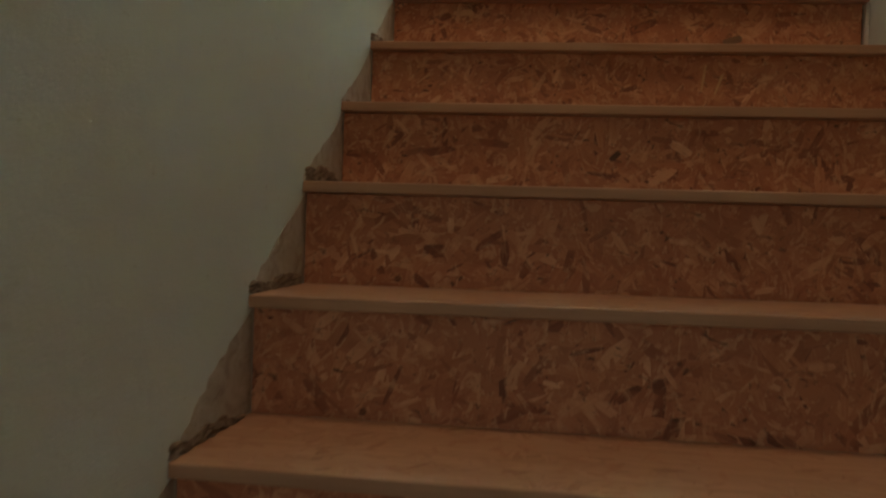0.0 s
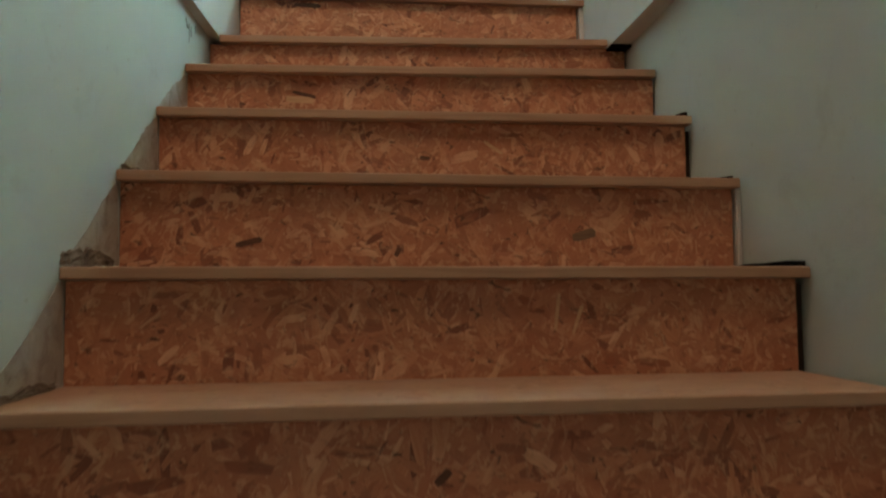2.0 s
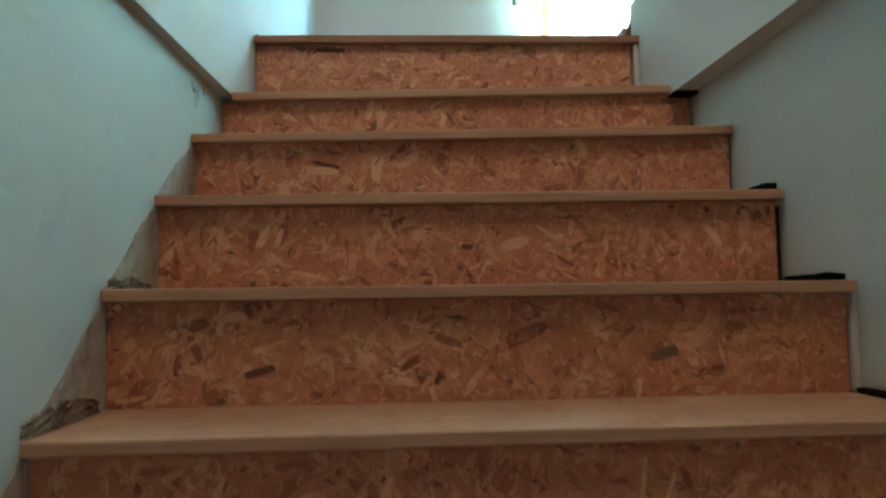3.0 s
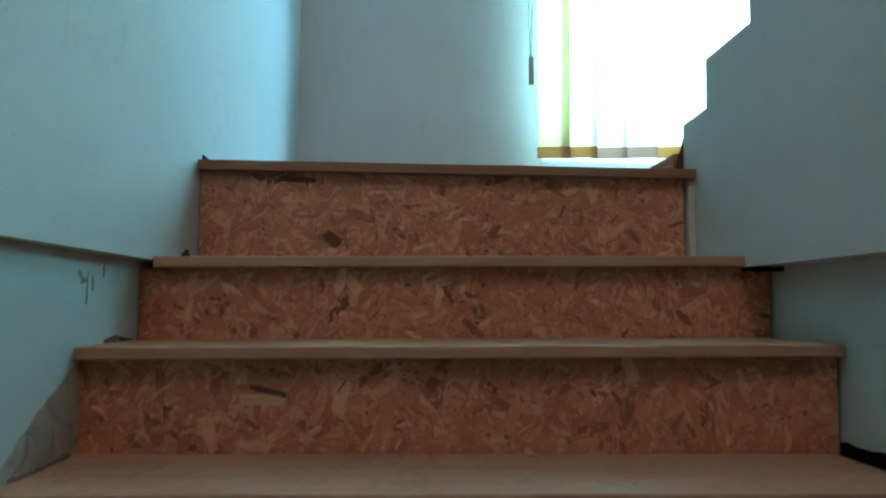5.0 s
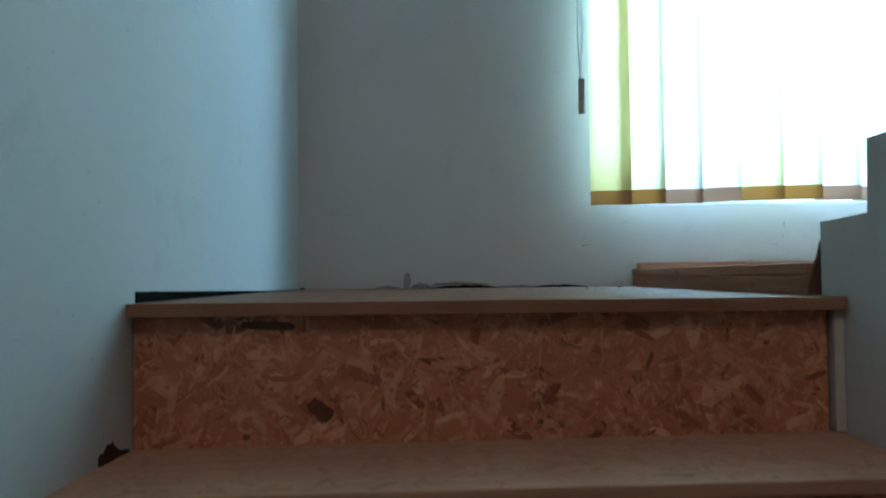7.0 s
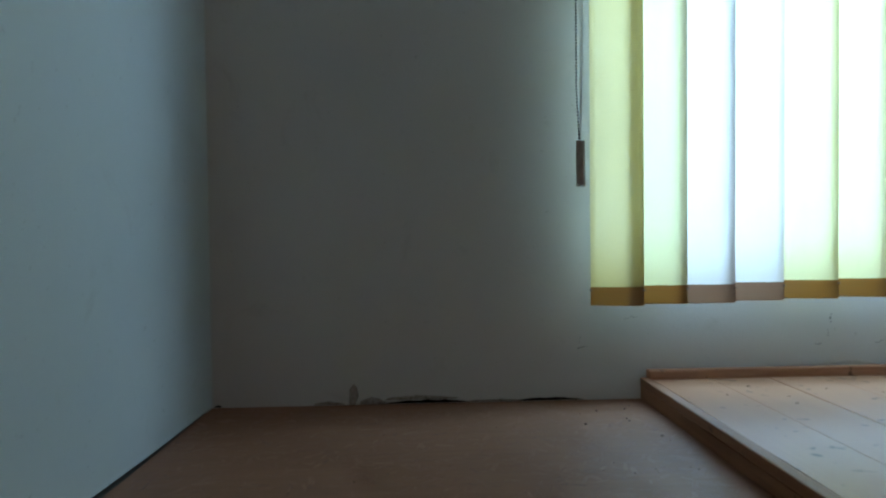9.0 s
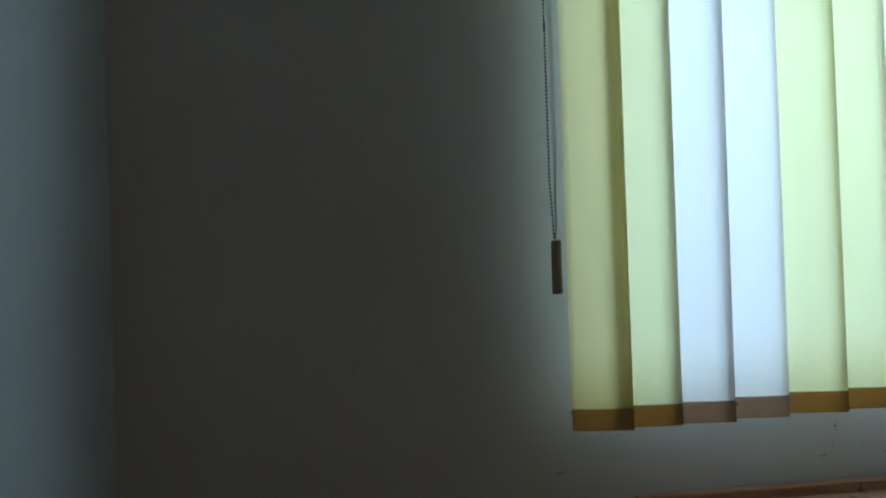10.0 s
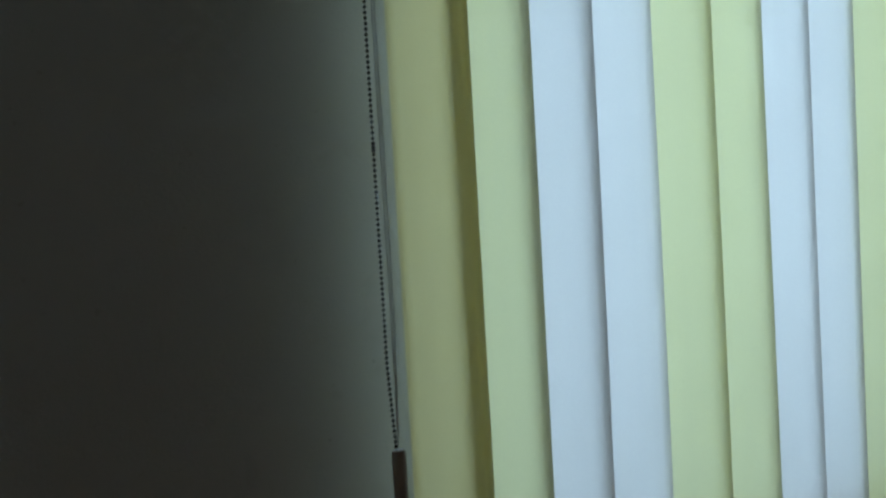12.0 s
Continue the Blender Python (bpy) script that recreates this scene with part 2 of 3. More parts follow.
# ---- the plan ----
SOFFIT = -0.230                      # underside of the thicker walls above
UP_R = 1.179
RUN = 0.2165
STEPS = 15
LEFT_TOPS = [0.0, -0.224, -0.375, -0.537, -0.710, -0.894, -1.0755, -1.2555, -1.440] + [-1.622 - 0.18 * i for i in range(STEPS - 8)]
RIGHT_TOPS = [0.0, -0.2085, -0.3645, -0.540, -0.719, -0.9015, -1.077, -1.252, -1.430] + [-1.618 - 0.18 * i for i in range(STEPS - 8)]
TOPS = [(a + b) / 2 for a, b in zip(LEFT_TOPS, RIGHT_TOPS)]
NOSE_SHIFT = {1: -0.0035, 2: -0.0035}
BOARD = 0.0198
LOW_Z = TOPS[STEPS - 1] - 0.18
BACK_Y = -4.5
RIGHT_X = 2.62
CEIL_Z = 2.5


def up_left(y):
    """Face of the upper left wall, which stands a little out of square."""
    return 0.079 + (0.033 * y if y > 0 else 0.042 * max(y, -0.9))


def low_left(y):
    """Face of the left wall beside the lower steps."""
    return 0.0445 + 0.0245 * max(y, -2.1)


def low_right(y):
    """Face of the right wall beside the lower steps."""
    return 1.243 + 0.024 * max(y, -2.1)


def nose_y(k):
    return -RUN * k + NOSE_SHIFT.get(k, 0.0)


# ---- walls ----
def add_structure(name, bm, mat, label, category):
    ob = link_mesh(name, bm, mat)
    return tagged(ob, label, category, kind="structure")


add_structure("wall_left_lower", prism([(-0.2, BACK_Y), (low_left(-9), BACK_Y), (low_left(-9), -2.1), (low_left(0), 0.0), (-0.2, 0.0)], "z", LOW_Z - 0.1, SOFFIT), M_WALL_SIDE, "pale green painted plaster wall beside the stair, stained and crumbling along the steps", "wall")
add_structure("wall_right_lower", prism([(1.45, BACK_Y), (low_right(-9), BACK_Y), (low_right(-9), -2.1), (low_right(0), -0.02), (1.45, -0.02)], "z", LOW_Z - 0.1, SOFFIT), M_WALL_SIDE, "pale green painted plaster wall beside the lower stair flight", "wall")

# upper left wall, whose bottom edge rises a little towards the stair along the landing
b = bmesh.new()
ys = [BACK_Y, -0.9, -0.2165, 0.0, 0.035, 0.3, 0.55, 0.8, WALL_Y]
zs = [SOFFIT, SOFFIT, SOFFIT, SOFFIT, 0.018, 0.0115, 0.0052, -0.0015, -0.005]
low, high, lowb, highb = [], [], [], []
pts = []
for y, z in zip(ys, zs):
    if y == 0.035:
        pts.append((y, SOFFIT))
    pts.append((y, z))
for y, z in pts:
    low.append(b.verts.new((up_left(y), y, z)))
    high.append(b.verts.new((up_left(y), y, CEIL_Z)))
    lowb.append(b.verts.new((-0.2, y, z)))
    highb.append(b.verts.new((-0.2, y, CEIL_Z)))
for i in range(len(pts) - 1):
    if abs(pts[i + 1][0] - pts[i][0]) < 1e-6:
        b.faces.new((low[i], lowb[i], lowb[i + 1], low[i + 1]))
        continue
    b.faces.new((low[i], low[i + 1], high[i + 1], high[i]))
    b.faces.new((lowb[i], highb[i], highb[i + 1], lowb[i + 1]))
    b.faces.new((low[i], lowb[i], lowb[i + 1], low[i + 1]))
    b.faces.new((high[i], high[i + 1], highb[i + 1], highb[i]))
bmesh.ops.remove_doubles(b, verts=b.verts, dist=1e-6)
bmesh.ops.recalc_face_normals(b, faces=b.faces)
add_structure("wall_left_upper", b, M_WALL_UP, "pale green painted plaster wall over the stair and landing, lit blue by the window", "wall")

# gap under the wall along the landing, its shade made as a black strip
add_structure("wall_gap_landing", box(0.02, 0.083, 0.037, WALL_Y, 0.001, 0.0175), M_BLACK, "black strip for the shade in the gap under the plaster beside the landing", "gap")

# upper right wall with its stepped top
outline = [(BACK_Y, SOFFIT), (0.0, SOFFIT), (0.076, SOFFIT), (0.077, 0.119), (-0.051, 0.124), (-0.053, 0.233), (-0.252, 0.235), (-0.254, 0.41), (-0.47, 0.412), (-0.472, 0.59), (-0.70, 0.592), (-0.702, 0.77), (-0.92, 0.772), (-0.922, 0.95), (-1.14, 0.952), (-1.142, CEIL_Z), (BACK_Y, CEIL_Z)]
add_structure("wall_right_upper", prism(outline, "x", UP_R, UP_R + 0.11, 0.0), M_WALL_UP, "pale green plastered dividing wall whose top steps up with the next flight", "wall")

# end wall with its window opening
b = bmesh.new()
T = 0.22
x_in = up_left(WALL_Y)
box(-0.2, WIN_X0, WALL_Y, WALL_Y + T, -0.3, CEIL_Z, bm=b)
box(WIN_X1, RIGHT_X + 0.2, WALL_Y, WALL_Y + T, -0.3, CEIL_Z, bm=b)
box(WIN_X0, WIN_X1, WALL_Y, WALL_Y + T, -0.3, WIN_Z0, bm=b)
box(WIN_X0, WIN_X1, WALL_Y, WALL_Y + T, WIN_Z1, CEIL_Z, bm=b)
add_structure("wall_window", b, M_WALL, "pale plastered end wall of the landing with chipped lower edge", "wall")
add_structure("wall_right_outer", box(RIGHT_X, RIGHT_X + 0.2, BACK_Y, WALL_Y, -0.3, CEIL_Z), M_WALL, "plain pale plastered outer wall", "wall")
# unseen wall, its door-sized opening made for the weak fill lamp
back = box(-0.2, 0.17, BACK_Y - 0.2, BACK_Y, LOW_Z - 0.1, CEIL_Z)
box(1.07, RIGHT_X + 0.2, BACK_Y - 0.2, BACK_Y, LOW_Z - 0.1, CEIL_Z, bm=back)
box(0.17, 1.07, BACK_Y - 0.2, BACK_Y, LOW_Z + 2.02, CEIL_Z, bm=back)
add_structure("wall_back", back, M_WALL, "plain pale plastered wall at the foot of the stair", "wall")
# the ceiling is left open above the flight for the added fill lamp
b = box(-0.2, RIGHT_X + 0.2, BACK_Y - 0.2, -2.45, CEIL_Z, CEIL_Z + 0.15)
box(-0.2, RIGHT_X + 0.2, -1.45, WALL_Y + T, CEIL_Z, CEIL_Z + 0.15, bm=b)
box(-0.2, 0.14, -2.45, -1.45, CEIL_Z, CEIL_Z + 0.15, bm=b)
box(1.18, RIGHT_X + 0.2, -2.45, -1.45, CEIL_Z, CEIL_Z + 0.15, bm=b)
add_structure("ceiling", b, M_CEIL, "off-white painted ceiling over the stairwell", "ceiling")
add_structure("floor_lower", box(-0.2, 1.45, BACK_Y - 0.2, nose_y(STEPS - 1) + 0.02, LOW_Z - 0.1, LOW_Z), M_CONC, "bare grey screed floor at the foot of the stair", "floor")
add_structure("floor_upper_flight", box(UP_R + 0.11, RIGHT_X, BACK_Y, 0.0, -0.3, -0.2), M_CONC, "bare screed below the next flight", "floor")
add_structure("landing_base", box(-0.2, RIGHT_X, 0.03, WALL_Y, -0.3, -BOARD), M_CONC, "bare concrete slab of the landing", "floor")


# unseen solid body under the steps, its dark colour standing for shade in board gaps
prof = []
for k in range(STEPS):
    z_up = TOPS[k] - BOARD - 0.011
    prof += [(nose_y(k) + 0.0365, z_up), (nose_y(k) + 0.0365, TOPS[k + 1] - BOARD - 0.011)]
prof += [(nose_y(STEPS - 1) + 0.0365, LOW_Z - 0.1), (0.25, LOW_Z - 0.1), (0.25, -BOARD - 0.011)]
M_GAP_SHADE = simple("stair_body_gap_shade", (0.06, 0.04, 0.03), 0.9, 0.1, vary=0.4, scale=14)
add_structure("stair_body", prism(prof, "x", -0.02, 1.26), M_GAP_SHADE, "unseen solid body of the stair, coloured dark for shade in board gaps", "stair")


# ---- strand board ----
def strands(width, height, count, seed, plane, size=(0.010, 0.046), lift=0.0009):
    """Strands pressed on a board, each a thin flat piece with its own direction, cut off at the board's edges."""
    rng = random.Random(seed)
    b = bmesh.new()
    uv = b.loops.layers.uv.new("UVMap")
    for i in range(count):
        cx, cy = rng.uniform(0, width), rng.uniform(0, height)
        ln = rng.uniform(size[0], size[1]) * rng.choice((1, 1, 0.7))
        wd = ln * rng.uniform(0.12, 0.36)
        a = rng.gauss(0, 0.9) + (math.pi / 2 if rng.random() < 0.3 else 0)
        d = lift * (0.15 + 0.85 * i / count)
        ca, sa = math.cos(a), math.sin(a)
        shape = []
        for u, v in ((-0.5, -0.5 * rng.uniform(0.3, 1)), (-0.15, -0.5), (0.3, -0.5 * rng.uniform(0.7, 1)), (0.5, -0.2), (0.5 * rng.uniform(0.7, 1), 0.5 * rng.uniform(0.4, 1)), (0, 0.5), (-0.45, 0.5 * rng.uniform(0.4, 1))):
            px, py = cx + u * ln * ca - v * wd * sa, cy + u * ln * sa + v * wd * ca
            shape.append((min(max(px, 0.0), width), min(max(py, 0.0), height), u * ln, v * wd))
        area = sum(shape[k][0] * shape[(k + 1) % 7][1] - shape[(k + 1) % 7][0] * shape[k][1] for k in range(7)) / 2
        if area < 2e-6:
            continue
        f = b.faces.new([b.verts.new((p[0], -d, p[1]) if plane == "xz" else (p[0], p[1], d)) for p in shape])
        o = rng.random() * 9
        for loop, p in zip(f.loops, shape):
            loop[uv].uv = (p[2] * 3 + o, p[3] * 3 + o)
    return b


# ---- steps ----
def lean(k, x):
    """How far tread k lies above its middle height at x, since the treads are not quite level."""
    return (RIGHT_TOPS[k] - LEFT_TOPS[k]) * ((x - 0.03) / 1.19 - 0.5)


def settle(ob, at, top, bottom=None):
    """Let a mesh follow the lean of its tread, or of the treads above and below it."""
    for v in ob.data.vertices:
        x, z = v.co.x + at[0], v.co.z + at[2]
        if bottom is None:
            v.co.z += lean(top, x)
        else:
            w = min(max((z - TOPS[bottom]) / (TOPS[top] - TOPS[bottom]), 0), 1)
            v.co.z += lean(top, x) * w + lean(bottom, x) * (1 - w)


def step(k):
    """One step: a riser board below and a tread board whose front edge overhangs it."""
    z, y = TOPS[k], nose_y(k)
    low = TOPS[k + 1]
    upper = k <= 1
    xl = (up_left(y) if upper else low_left(y)) + 0.001
    xr = (UP_R if upper else low_right(y)) - (0.005, 0.004, 0.005, 0.006, 0.008, 0.003, 0.006, 0.006)[k % 8]
    rl, rr = low_left(y) + 0.002, low_right(y) - (0.0, 0.004, 0.006, 0.015, 0.016, 0.018, 0.008, 0.010)[k % 8]
    if k == 0:
        rl, rr = xl + 0.004, xr - 0.020
    st = thing("stair_step", (xl + xr) / 2, y, low, "stair step with reddish strand board riser and plain brown tread" if k else "top stair step, its strand board riser below the landing", "stair step", "steps of the stair flight")
    riser = box(rl, rr, y + 0.022, y + 0.034, low + 0.0006, z - BOARD - 0.001)
    r = part("riser", riser, M_OSB, None, "reddish oriented strand board")
    r.parent = st
    r.matrix_parent_inverse = Matrix.Translation(st.location).inverted()
    settle(r, (0, 0, 0), k, k + 1)
    h = z - BOARD - 0.001 - low
    f = part("strand", strands(rr - rl, h, 800, 40 + k, "xz", size=(0.018, 0.075)), M_OSB, None)
    f.location = (rl, y + 0.0218, low)
    settle(f, f.location, k, k + 1)
    f.parent = r
    tagged(f, kind="stuff")
    if k:
        tread = box(xl, xr, y, y + RUN + 0.035, z - BOARD, z, 0.003)
        t = part("tread", tread, M_NOSE, None, "brown sawn tread board, dusty")
        t.parent = st
        t.matrix_parent_inverse = Matrix.Translation(st.location).inverted()
        settle(t, (0, 0, 0), k)
        tf = part("strand", strands(xr - xl - 0.006, RUN + 0.014, 700, 80 + k, "xy", lift=0.0004), M_OSB_TREAD, None)
        tf.location = (xl + 0.003, y + 0.006, z + 0.0001)
        settle(tf, tf.location, k)
        tf.parent = t
        tagged(tf, kind="stuff")
    return st


for k in range(STEPS):
    step(k)
# landing board
lx = up_left(0) + 0.002
land = bmesh.new()
pl = [(lx, 0.0), (UP_R - 0.003, 0.0), (UP_R - 0.003, 0.079), (RIGHT_X, 0.079), (RIGHT_X, WALL_Y - 0.002), (x_in + 0.001, WALL_Y - 0.002), (0.104, 0.6), (0.090, 0.036), (lx, 0.034)]
lb = prism(pl, "z", -BOARD, 0.0)
landing = add_structure("floor_landing", lb, M_LANDING, "brown strand board floor of the stair landing, dusty and worn", "floor")
lf = part("strand", strands(1.065, WALL_Y - 0.015, 3600, 7, "xy", lift=0.0006), M_OSB_TOP, None)
lf.location = (x_in + 0.002, 0.008, 0.0002)
tagged(lf, "flat wood strands of the dusty landing board", "wood strands", kind="stuff")


# ---- winder platform with boards ----
plat = thing("winder_platform", 1.6, 0.6, 0, "low step of knotty pine boards against the window wall", "platform")
EDGE = [(1.172, WALL_Y - 0.003), (1.157, 0.06)]
PZ = 0.053


def edge_x(y):
    (xa, ya), (xb, yb) = EDGE
    return xb + (xa - xb) * (y - yb) / (ya - yb)


rb = bmesh.new()
outline = [(edge_x(WALL_Y - 0.003), WALL_Y - 0.003), (edge_x(0.084), 0.084), (edge_x(0.084) + 0.022, 0.084), (edge_x(WALL_Y - 0.003) + 0.022, WALL_Y - 0.003)]
part("riser", prism(outline, "z", 0.001, 0.032, 0.002), M_TRIM_Y, plat, "reddish pine riser board").matrix_parent_inverse = Matrix.Translation(plat.location).inverted()
outline = [(p[0] - 0.001 if i < 2 else p[0], p[1]) for i, p in enumerate(outline)]
part("nosing", prism(outline, "z", 0.0325, PZ + 0.001, 0.003), M_TRIM_Y, plat, "rounded pine nosing").matrix_parent_inverse = Matrix.Translation(plat.location).inverted()
BW = 0.145
for i in range(10):
    o0, o1 = 0.0225 + i * BW + 0.0008, 0.0225 + (i + 1) * BW - 0.0008
    y0, y1 = 0.084, WALL_Y - 0.030
    q = [(edge_x(y0) + o0, y0), (min(edge_x(y0) + o1, RIGHT_X), y0), (min(edge_x(y1) + o1, RIGHT_X), y1), (edge_x(y1) + o0, y1)]
    if q[0][0] >= RIGHT_X - 0.05 or q[3][0] >= RIGHT_X - 0.05:
        break
    p = part("floor_board", prism(q, "z", PZ - 0.024, PZ - 0.0006 * (i % 2), 0.0012), M_PINE, plat)
    p.matrix_parent_inverse = Matrix.Translation(plat.location).inverted()
pb = box(1.25, RIGHT_X - 0.01, 0.09, WALL_Y - 0.04, 0.001, PZ - 0.0245)
part("support_batten", pb, M_TRIM, plat).matrix_parent_inverse = Matrix.Translation(plat.location).inverted()

trim = link_mesh("wall_trim", box(1.186, RIGHT_X - 0.002, WALL_Y - 0.028, WALL_Y - 0.002, 0.001, 0.075, 0.004), M_TRIM)
tagged(trim, "reddish pine trim strip with knots along the foot of the window wall", "trim", kind="structure")
b = bmesh.new()
wedge = [(1.158, 0.001), (1.190, 0.001), (1.190, 0.070), (1.186, 0.085), (1.180, 0.090), (1.174, 0.064), (1.166, 0.044), (1.160, 0.018)]
lo, hi = ([b.verts.new((x, y, z)) for x, z in wedge] for y in (0.0772, 0.0838))
b.faces.new(lo)
b.faces.new(hi[::-1])
for i in range(len(wedge)):
    b.faces.new((lo[i - 1], lo[i], hi[i], hi[i - 1]))
bmesh.ops.recalc_face_normals(b, faces=b.faces)
bmesh.ops.bevel(b, geom=list(b.edges), offset=0.0012, segments=1, affect="EDGES")
post = link_mesh("wood_block", b, M_DARKWOOD)
tagged(post, "short dark stained wooden wedge against the end of the dividing wall", "wood block")

# ---- window ----
win = thing("window_1", (WIN_X0 + WIN_X1) / 2, WALL_Y + 0.14, WIN_Z0, "white framed window behind the blind, bright daylight outside", "window", kind="structure")
inv = Matrix.Translation(win.location).inverted()
fb = bmesh.new()
FW = 0.055
FY0, FY1 = WALL_Y + 0.13, WALL_Y + 0.19
box(WIN_X0, WIN_X0 + 0.055, FY0, FY1, WIN_Z0, WIN_Z1, bm=fb)
box(WIN_X1 - FW, WIN_X1, FY0, FY1, WIN_Z0, WIN_Z1, bm=fb)
box(WIN_X0 + 0.055, WIN_X1 - FW, FY0, FY1, WIN_Z0, WIN_Z0 + FW, bm=fb)
box(WIN_X0 + 0.055, WIN_X1 - FW, FY0, FY1, WIN_Z1 - FW, WIN_Z1, bm=fb)
part("window_frame", fb, M_PVC, win).matrix_parent_inverse = inv
pane = part("pane", box(WIN_X0 + 0.055, WIN_X1 - FW, WALL_Y + 0.155, WALL_Y + 0.161, WIN_Z0 + FW, WIN_Z1 - FW), M_GLASS, win)
pane.matrix_parent_inverse = inv
pane.visible_shadow = False
part("window_sill", box(WIN_X0 + 0.001, WIN_X1 - 0.001, WALL_Y + 0.002, FY0, WIN_Z0, WIN_Z0 + 0.012, 0.003), M_PVC, win).matrix_parent_inverse = inv

# ---- vertical blind ----
RAIL_Z = 2.02
SLAT_Z = 0.243
blind = thing("vertical_blind", 1.7, 1.04, SLAT_Z, "closed vertical blind of yellow and white fabric slats, sunlit from behind", "vertical blind")
binv = Matrix.Translation(blind.location).inverted()
part("head_rail", box(1.0, 2.45, 1.02, 1.062, RAIL_Z, RAIL_Z + 0.035, 0.003), M_PVC, blind).matrix_parent_inverse = binv
for bx in (1.15, 1.72, 2.3):
    bb = box(bx - 0.012, bx + 0.012, 1.03, WALL_Y, RAIL_Z + 0.0355, RAIL_Z + 0.0385, 0.0)
    box(bx - 0.012, bx + 0.012, WALL_Y - 0.003, WALL_Y - 0.0005, RAIL_Z + 0.039, RAIL_Z + 0.07, bm=bb)
    part("bracket", bb, M_PVC, blind).matrix_parent_inverse = binv
FRONTS = [1.139, 1.241, 1.354, 1.467, 1.596, 1.712]
FRONTS += [1.712 + 0.1155 * (i + 1) for i in range(6)]
DROPS = [-0.003, -0.001, -0.0005, 0.003, 0.007, 0.009, 0.006, 0.004, 0.003, 0.005, 0.002, 0.004]


def slat(i):
    """A fabric slat, its right edge nearer to the room, with a weighted hem pocket and its links."""
    rng = random.Random(300 + i)
    xr, z0 = FRONTS[i], SLAT_Z - 0.001 + DROPS[i]
    xl = xr - 0.127 + (0.008 if i == 0 else 0)
    yr, yl = 1.0345, 1.056
    white = (i // 2) % 2 == 1
    b = bmesh.new()
    cols, rows = 8, 12
    twist = rng.uniform(-0.004, 0.004)
    grid = []
    for r in range(rows + 1):
        w = r / rows
        z = z0 + 0.043 + (RAIL_Z - 0.02 - z0 - 0.043) * w
        line = []
        for c in range(cols + 1):
            u = c / cols
            bow = 0.0035 * math.sin(math.pi * u) * (1 if i % 2 else 0.7)
            sway = 0.0015 * math.sin(w * 5 + i) + twist * (u - 0.5) * (1 - w)
            line.append(b.verts.new((xl + (xr - xl) * u, yl + (yr - yl) * u - bow + sway, z)))
        grid.append(line)
    for r in range(rows):
        for c in range(cols):
            b.faces.new((grid[r][c], grid[r][c + 1], grid[r + 1][c + 1], grid[r + 1][c]))
    bmesh.ops.solidify(b, geom=list(b.faces), thickness=0.0005)
    for f in b.faces:
        f.smooth = True
    s = part("slat", b, M_SLAT_W if white else (M_SLAT_SHADED if i == 0 else M_SLAT_Y), blind, ("white" if white else "shade-tinted yellow" if i == 0 else "pale yellow") + " fabric slat lit from behind")
    s.matrix_parent_inverse = binv
    hb = bmesh.new()
    n = 8
    prof = []
    for c in range(n + 1):
        u = c / n
        bow = 0.0035 * math.sin(math.pi * u) * (1 if i % 2 else 0.7)
        tw = twist * (u - 0.5)
        prof.append((xl + (xr - xl) * u, yl + (yr - yl) * u - bow + tw + 0.0015 * math.sin(i)))
    tilt = rng.uniform(-0.0015, 0.0015)
    rings = []
    for (dz, off) in ((0.0, 0.0007), (0.002, 0.0018), (0.038, 0.0018), (0.0435, 0.0009)):
        rings.append([(hb.verts.new((x, y - off, z0 + dz + tilt * k / n)), hb.verts.new((x, y + off, z0 + dz + tilt * k / n))) for k, (x, y) in enumerate(prof)])
    for r in range(3):
        for c in range(n):
            a, d = rings[r], rings[r + 1]
            hb.faces.new((a[c][0], a[c + 1][0], d[c + 1][0], d[c][0]))
            hb.faces.new((a[c + 1][1], a[c][1], d[c][1], d[c + 1][1]))
        hb.faces.new((rings[r][0][1], rings[r][0][0], rings[r + 1][0][0], rings[r + 1][0][1]))
        hb.faces.new((rings[r][n][0], rings[r][n][1], rings[r + 1][n][1], rings[r + 1][n][0]))
    for c in range(n):
        hb.faces.new((rings[0][c][1], rings[0][c + 1][1], rings[0][c + 1][0], rings[0][c][0]))
        hb.faces.new((rings[3][c][0], rings[3][c + 1][0], rings[3][c + 1][1], rings[3][c][1]))
    h = part("hem_pocket", hb, M_HEM_W if white else M_HEM_Y, s, ("beige" if white else "amber brown") + " weighted hem")
    for x, y in (prof[0], prof[-1]):
        cb = box(x - 0.004, x + 0.004, y - 0.0035, y + 0.0035, z0 + 0.034, z0 + 0.038, 0.001)
        part("link", cb, M_WEIGHT, s)


for i in range(12):
    slat(i)

# control chain, cord and weight
ctrl = thing("blind_control", 0.99, 1.035, 0.51, "beaded control chain and white cord with a grey brown weight", "blind chain")
cinv = Matrix.Translation(ctrl.location).inverted()
wb = bmesh.new()
bmesh.ops.create_cone(wb, cap_ends=True, segments=16, radius1=0.0105, radius2=0.0105, depth=0.106)
bmesh.ops.bevel(wb, geom=[e for e in wb.edges if abs(e.verts[0].co.z - e.verts[1].co.z) < 1e-5], offset=0.004, segments=3, affect="EDGES", profile=0.6)
for v in wb.verts:
    v.co.y *= 0.6
    v.co += Vector((0.9935, 1.036, 0.5665))
for f in wb.faces:
    f.smooth = True
part("weight", wb, M_WEIGHT, ctrl, "grey brown plastic chain weight").matrix_parent_inverse = cinv


